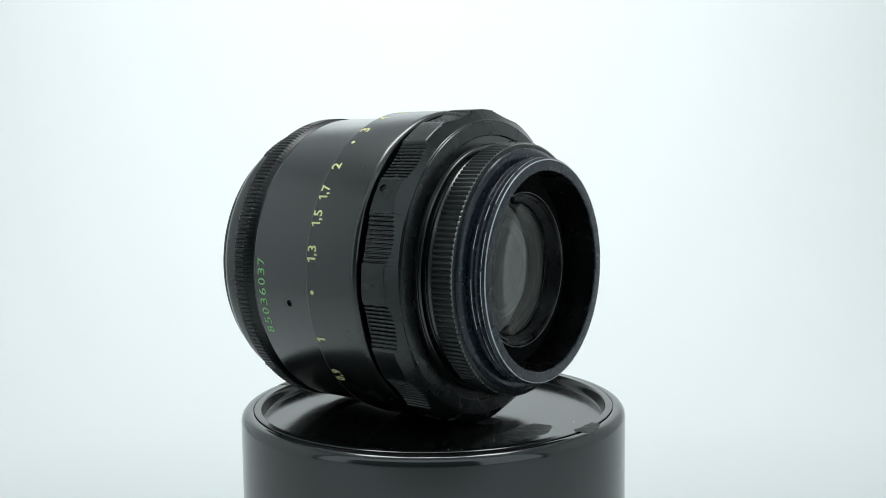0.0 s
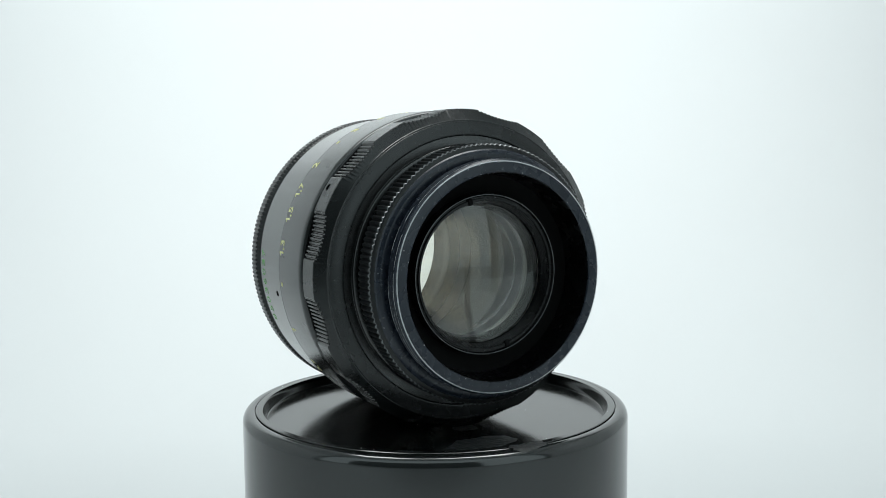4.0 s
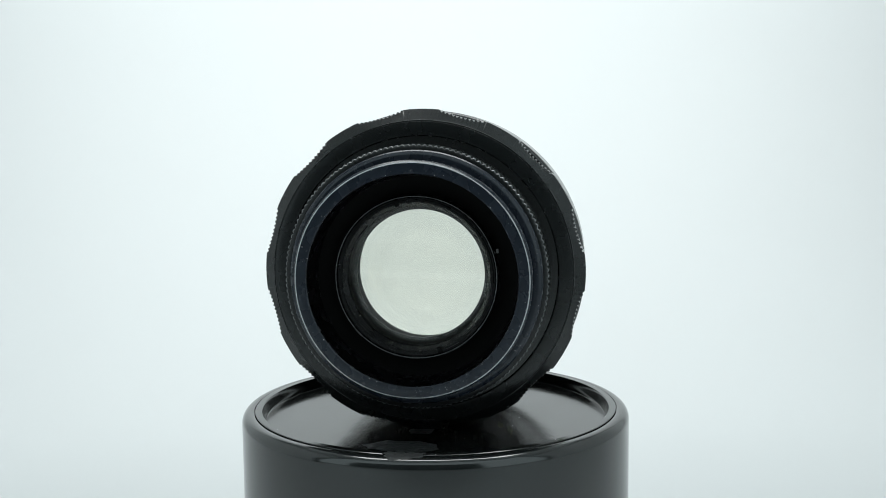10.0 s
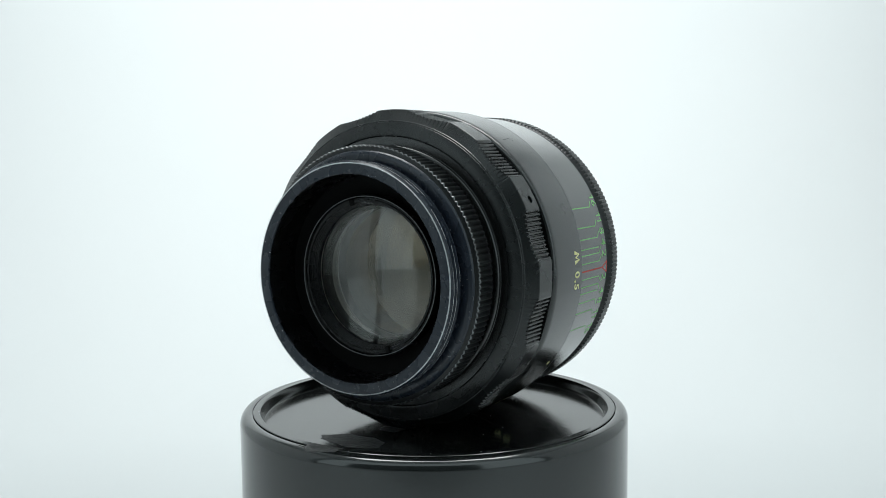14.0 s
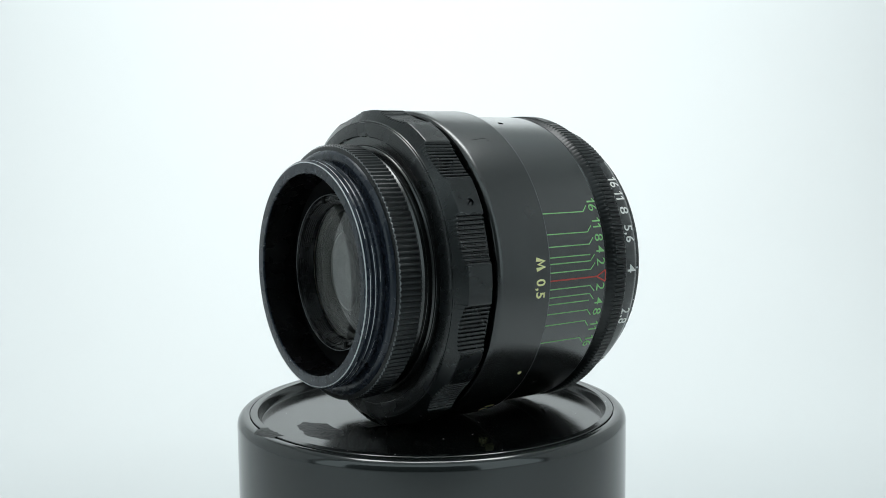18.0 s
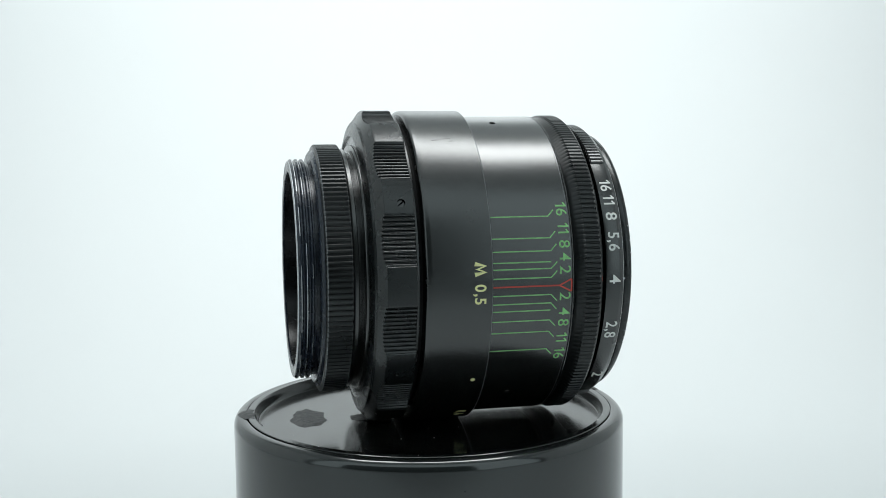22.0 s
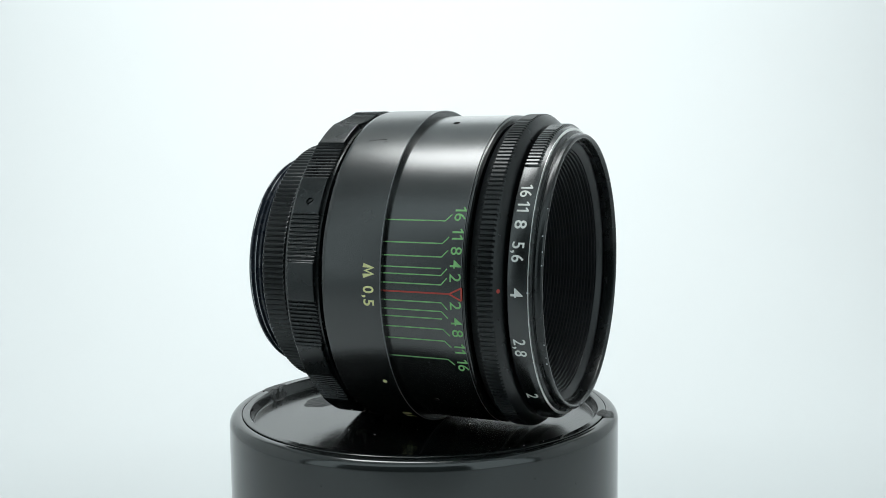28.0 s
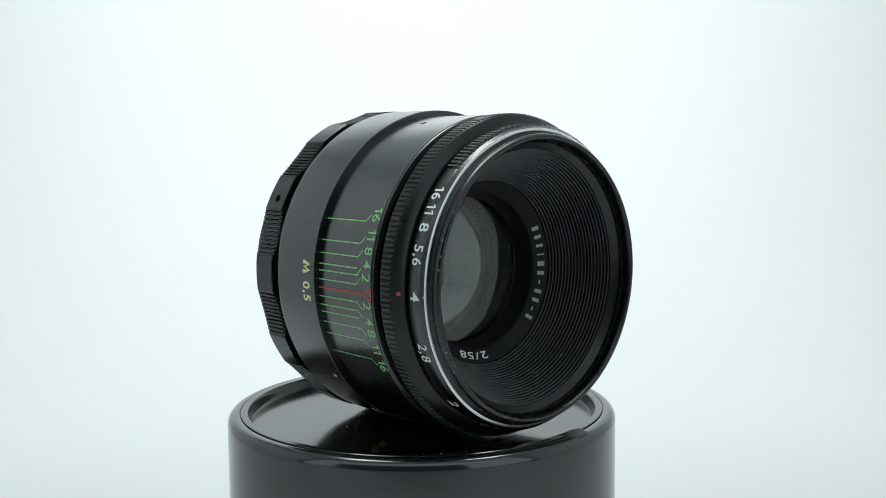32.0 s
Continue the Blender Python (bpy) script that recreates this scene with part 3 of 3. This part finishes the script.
def build_wear():
    """Specks and scuffs where the black finish has gone."""
    rnd = random.Random(4)
    for a, s, r, size in ((20, 32.25, 25.45, 0.12), (14, 32.4, 25.35, 0.14), (9, 32.4, 25.35, 0.15), (-22, 32.4, 25.35, 0.16), (-31, 32.35, 25.4, 0.16), (31, 32.4, 25.35, 0.11), (-1, 30.5, 26.62, 0.22),
                          (-15, 30.5, 26.62, 0.12), (-28, 32.4, 25.35, 0.12), (166, 32.4, 25.35, 0.14), (-120, 32.4, 25.35, 0.13), (-104, 32.4, 25.35, 0.12)):
        bm = bmesh.new()
        bmesh.ops.create_circle(bm, cap_ends=True, segments=9, radius=size)
        for v in bm.verts:
            v.co *= rnd.uniform(0.7, 1.15)
        part("wear_speck", bend(bm, on_barrel(a, s, r + 0.05)), WORN, None, "bare metal speck on the worn rim")
    for i in range(46):
        a, r, q = rnd.uniform(0, 2 * math.pi), rnd.choice((20.45, 20.4, 18.85, rnd.uniform(18.9, 20.4))), rnd.uniform(0.03, 0.09)
        bm = bmesh.new()
        bmesh.ops.create_circle(bm, cap_ends=True, segments=7, radius=q * MM)
        for v in bm.verts:
            v.co *= rnd.uniform(0.6, 1.5)
        bmesh.ops.transform(bm, matrix=Matrix.Translation((r * math.sin(a) * MM, r * math.cos(a) * MM, -27.155 * MM)), verts=bm.verts)
        part("wear_speck", bm, WORN, None, "bare metal speck on the mount's end face")
    flake = bmesh.new()
    a = radians(17.7)
    bmesh.ops.create_icosphere(flake, subdivisions=2, radius=0.4 * MM)
    for v in flake.verts:
        v.co *= rnd.uniform(0.55, 1.2)
    bmesh.ops.transform(flake, matrix=Matrix.Translation((15.2 * math.sin(a) * MM, 15.2 * math.cos(a) * MM, -20.2 * MM)) @ Matrix.Diagonal((1.3, 0.7, 0.6, 1)), verts=flake.verts)
    part("flake", flake, WORN, None, "pale flake caught beside the rear cell")
    for i in range(64):
        a0, span, turn = rnd.uniform(0, 360), rnd.uniform(2, 26), rnd.choice((0, 0, 0, 1, 1, 1, 2))
        pts = [(a0 + span * k / 8, -26.5 + 1.0 * turn) for k in range(9)]
        bm = bmesh.new()
        w = rnd.uniform(0.02, 0.07)
        rows = []
        for a, s in pts:
            q = radians(a)
            rows.append([bm.verts.new(Vector((r * math.sin(q), r * math.cos(q), s + d)) * MM) for d, r in ((-w, 21.015), (w, 21.015))])
        for p, q in zip(rows, rows[1:]):
            if abs(p[0].co.z - q[0].co.z) < 0.4 * MM:
                bm.faces.new((p[0], q[0], q[1], p[1]))
        part("wear_line", bm, WORN, None, "worn bright thread crest")
    for a, s, w in ((54.3, -2.0, 1.4), (55.0, 0.0, 1.5), (53.6, 0.7, 0.6)):
        part("scratch", bend(strip([(0.1, -w / 2), (0.0, 0), (-0.06, w / 2)], 0.07), on_barrel(a, s, 30.09)), MATT, None, "short fine scratch on the barrel")


def build_edges():
    # Glints painted as pale rings; the mount's edge is also worn.
    ring("edge_wear_glint", [(5.2, 29.9), (5.2, 30.085), (5.31, 30.085), (5.31, 29.9)], EDGE, "thin pale line painted for the glint on the focusing ring's edge", 200, 0.02)
    ring("edge_wear_glint", [(-27.06, 20.45), (-27.16, 20.5), (-27.08, 20.68), (-26.96, 20.66)], WORN, "worn edge of the mount, its glint painted bright", 200, 0.01)
    ring("edge_wear_glint", [(-21.8, 14.6), (-21.92, 14.56), (-21.92, 14.46), (-21.8, 14.42)], EDGE, "thin pale line painted for the highlight on the rear cell's edge", 160, 0.01)
    ring("edge_wear_glint", [(19.68, 28.8), (19.68, 28.965), (19.77, 28.965), (19.77, 28.8)], EDGE, "thin pale line painted for the light on the barrel's edge", 200, 0.02)


def build_optics():
    element("rear_element", -20.3, -17.1, 13.0, 59.6, 127.0, "clear coated rear glass element")
    element("rear_doublet", -15.5, -9.72, 11.5, 23.31, -20.8, "thick inner glass element behind the iris", None, 9.88, INNER)
    element("front_doublet", -1.48, 6.03, 13.55, -15.74, 19.77, "thick inner glass element before the iris", 11.27, None, INNER)
    element("front_element", 10.0, 14.4, 14.5, -138.4, 40.0, "clear coated front glass element", mat=FACE)
    ring("inner_tube", [(-18.5, 13.02), (-17.75, 13.02), (-16.3, 12.6), (-15.8, 12.2), (-15.6, 11.34), (-15.2, 11.3), (-14.9, 11.52), (-12.5, 11.52), (-8.6, 11.52), (-7.0, 11.6), (-6.8, 11.24), (-6.62, 11.24), (-6.52, 11.6), (-6.45, 13.62), (0.8, 13.62), (1.2, 14.2), (8.8, 14.3), (9.0, 14.52),
                 (11.75, 14.52), (11.75, 16.0), (9.2, 16.4), (-18.5, 16.4)], TUBE, "black inner tube and open iris", 128, 0.04)
    steps = [(-18.6, 14.9), (-21.6, 14.75), (-21.85, 14.62), (-21.88, 14.5), (-21.7, 14.4), (-21.4, 14.2), (-21.4, 13.95), (-21.75, 13.85), (-21.75, 13.5), (-21.5, 13.4)]
    for i in range(5):
        s, r = -21.35 + 0.36 * i, 13.4 - 0.11 * i
        steps += [(s, r), (s + 0.05, r - 0.1), (s + 0.23, r - 0.14), (s + 0.28, r - 0.04)]
    steps += [(-19.4, 12.82), (-19.2, 12.75), (-19.05, 12.78), (-18.9, 13.1)]
    cell = part("rear_cell", lathe(steps, 144), BORE, None, "stepped black rear cell round the glass", 20)
    for a in (103.9, -72.3):
        a = radians(a)
        out = Vector((math.sin(a), math.cos(a), 0))
        bm = bmesh.new()
        bmesh.ops.create_cube(bm, size=1)
        m = Matrix.Translation((out * 13.6 + Vector((0, 0, -21.7))) * MM) @ out.to_track_quat("X", "Z").to_matrix().to_4x4() @ Matrix.Diagonal((1.1 * MM, 0.75 * MM, 0.5 * MM, 1))
        bmesh.ops.transform(bm, matrix=m, verts=bm.verts)
        part("spanner_slot", bm, FLOCK, cell, "spanner slot")


build_mount()
build_grip()
build_focus()
build_scale()
build_front()
build_optics()
build_wear()
build_edges()


def motions():
    """The turntable carries the stand and the lens round."""
    def turn(t, uneven):
        """The drive runs a little unevenly."""
        return SPIN_AT_9 - SPIN_RATE * (t - 9) + uneven

    walk(stand, [(t, pose(0, 0, 0, 0, 0, turn(t, w))) for t, w in SPIN_WOBBLE])
    walk(lens, [(t, pose(0, 0, DECK, 0, 0, turn(t, w))) for t, w in SPIN_WOBBLE])


motions()
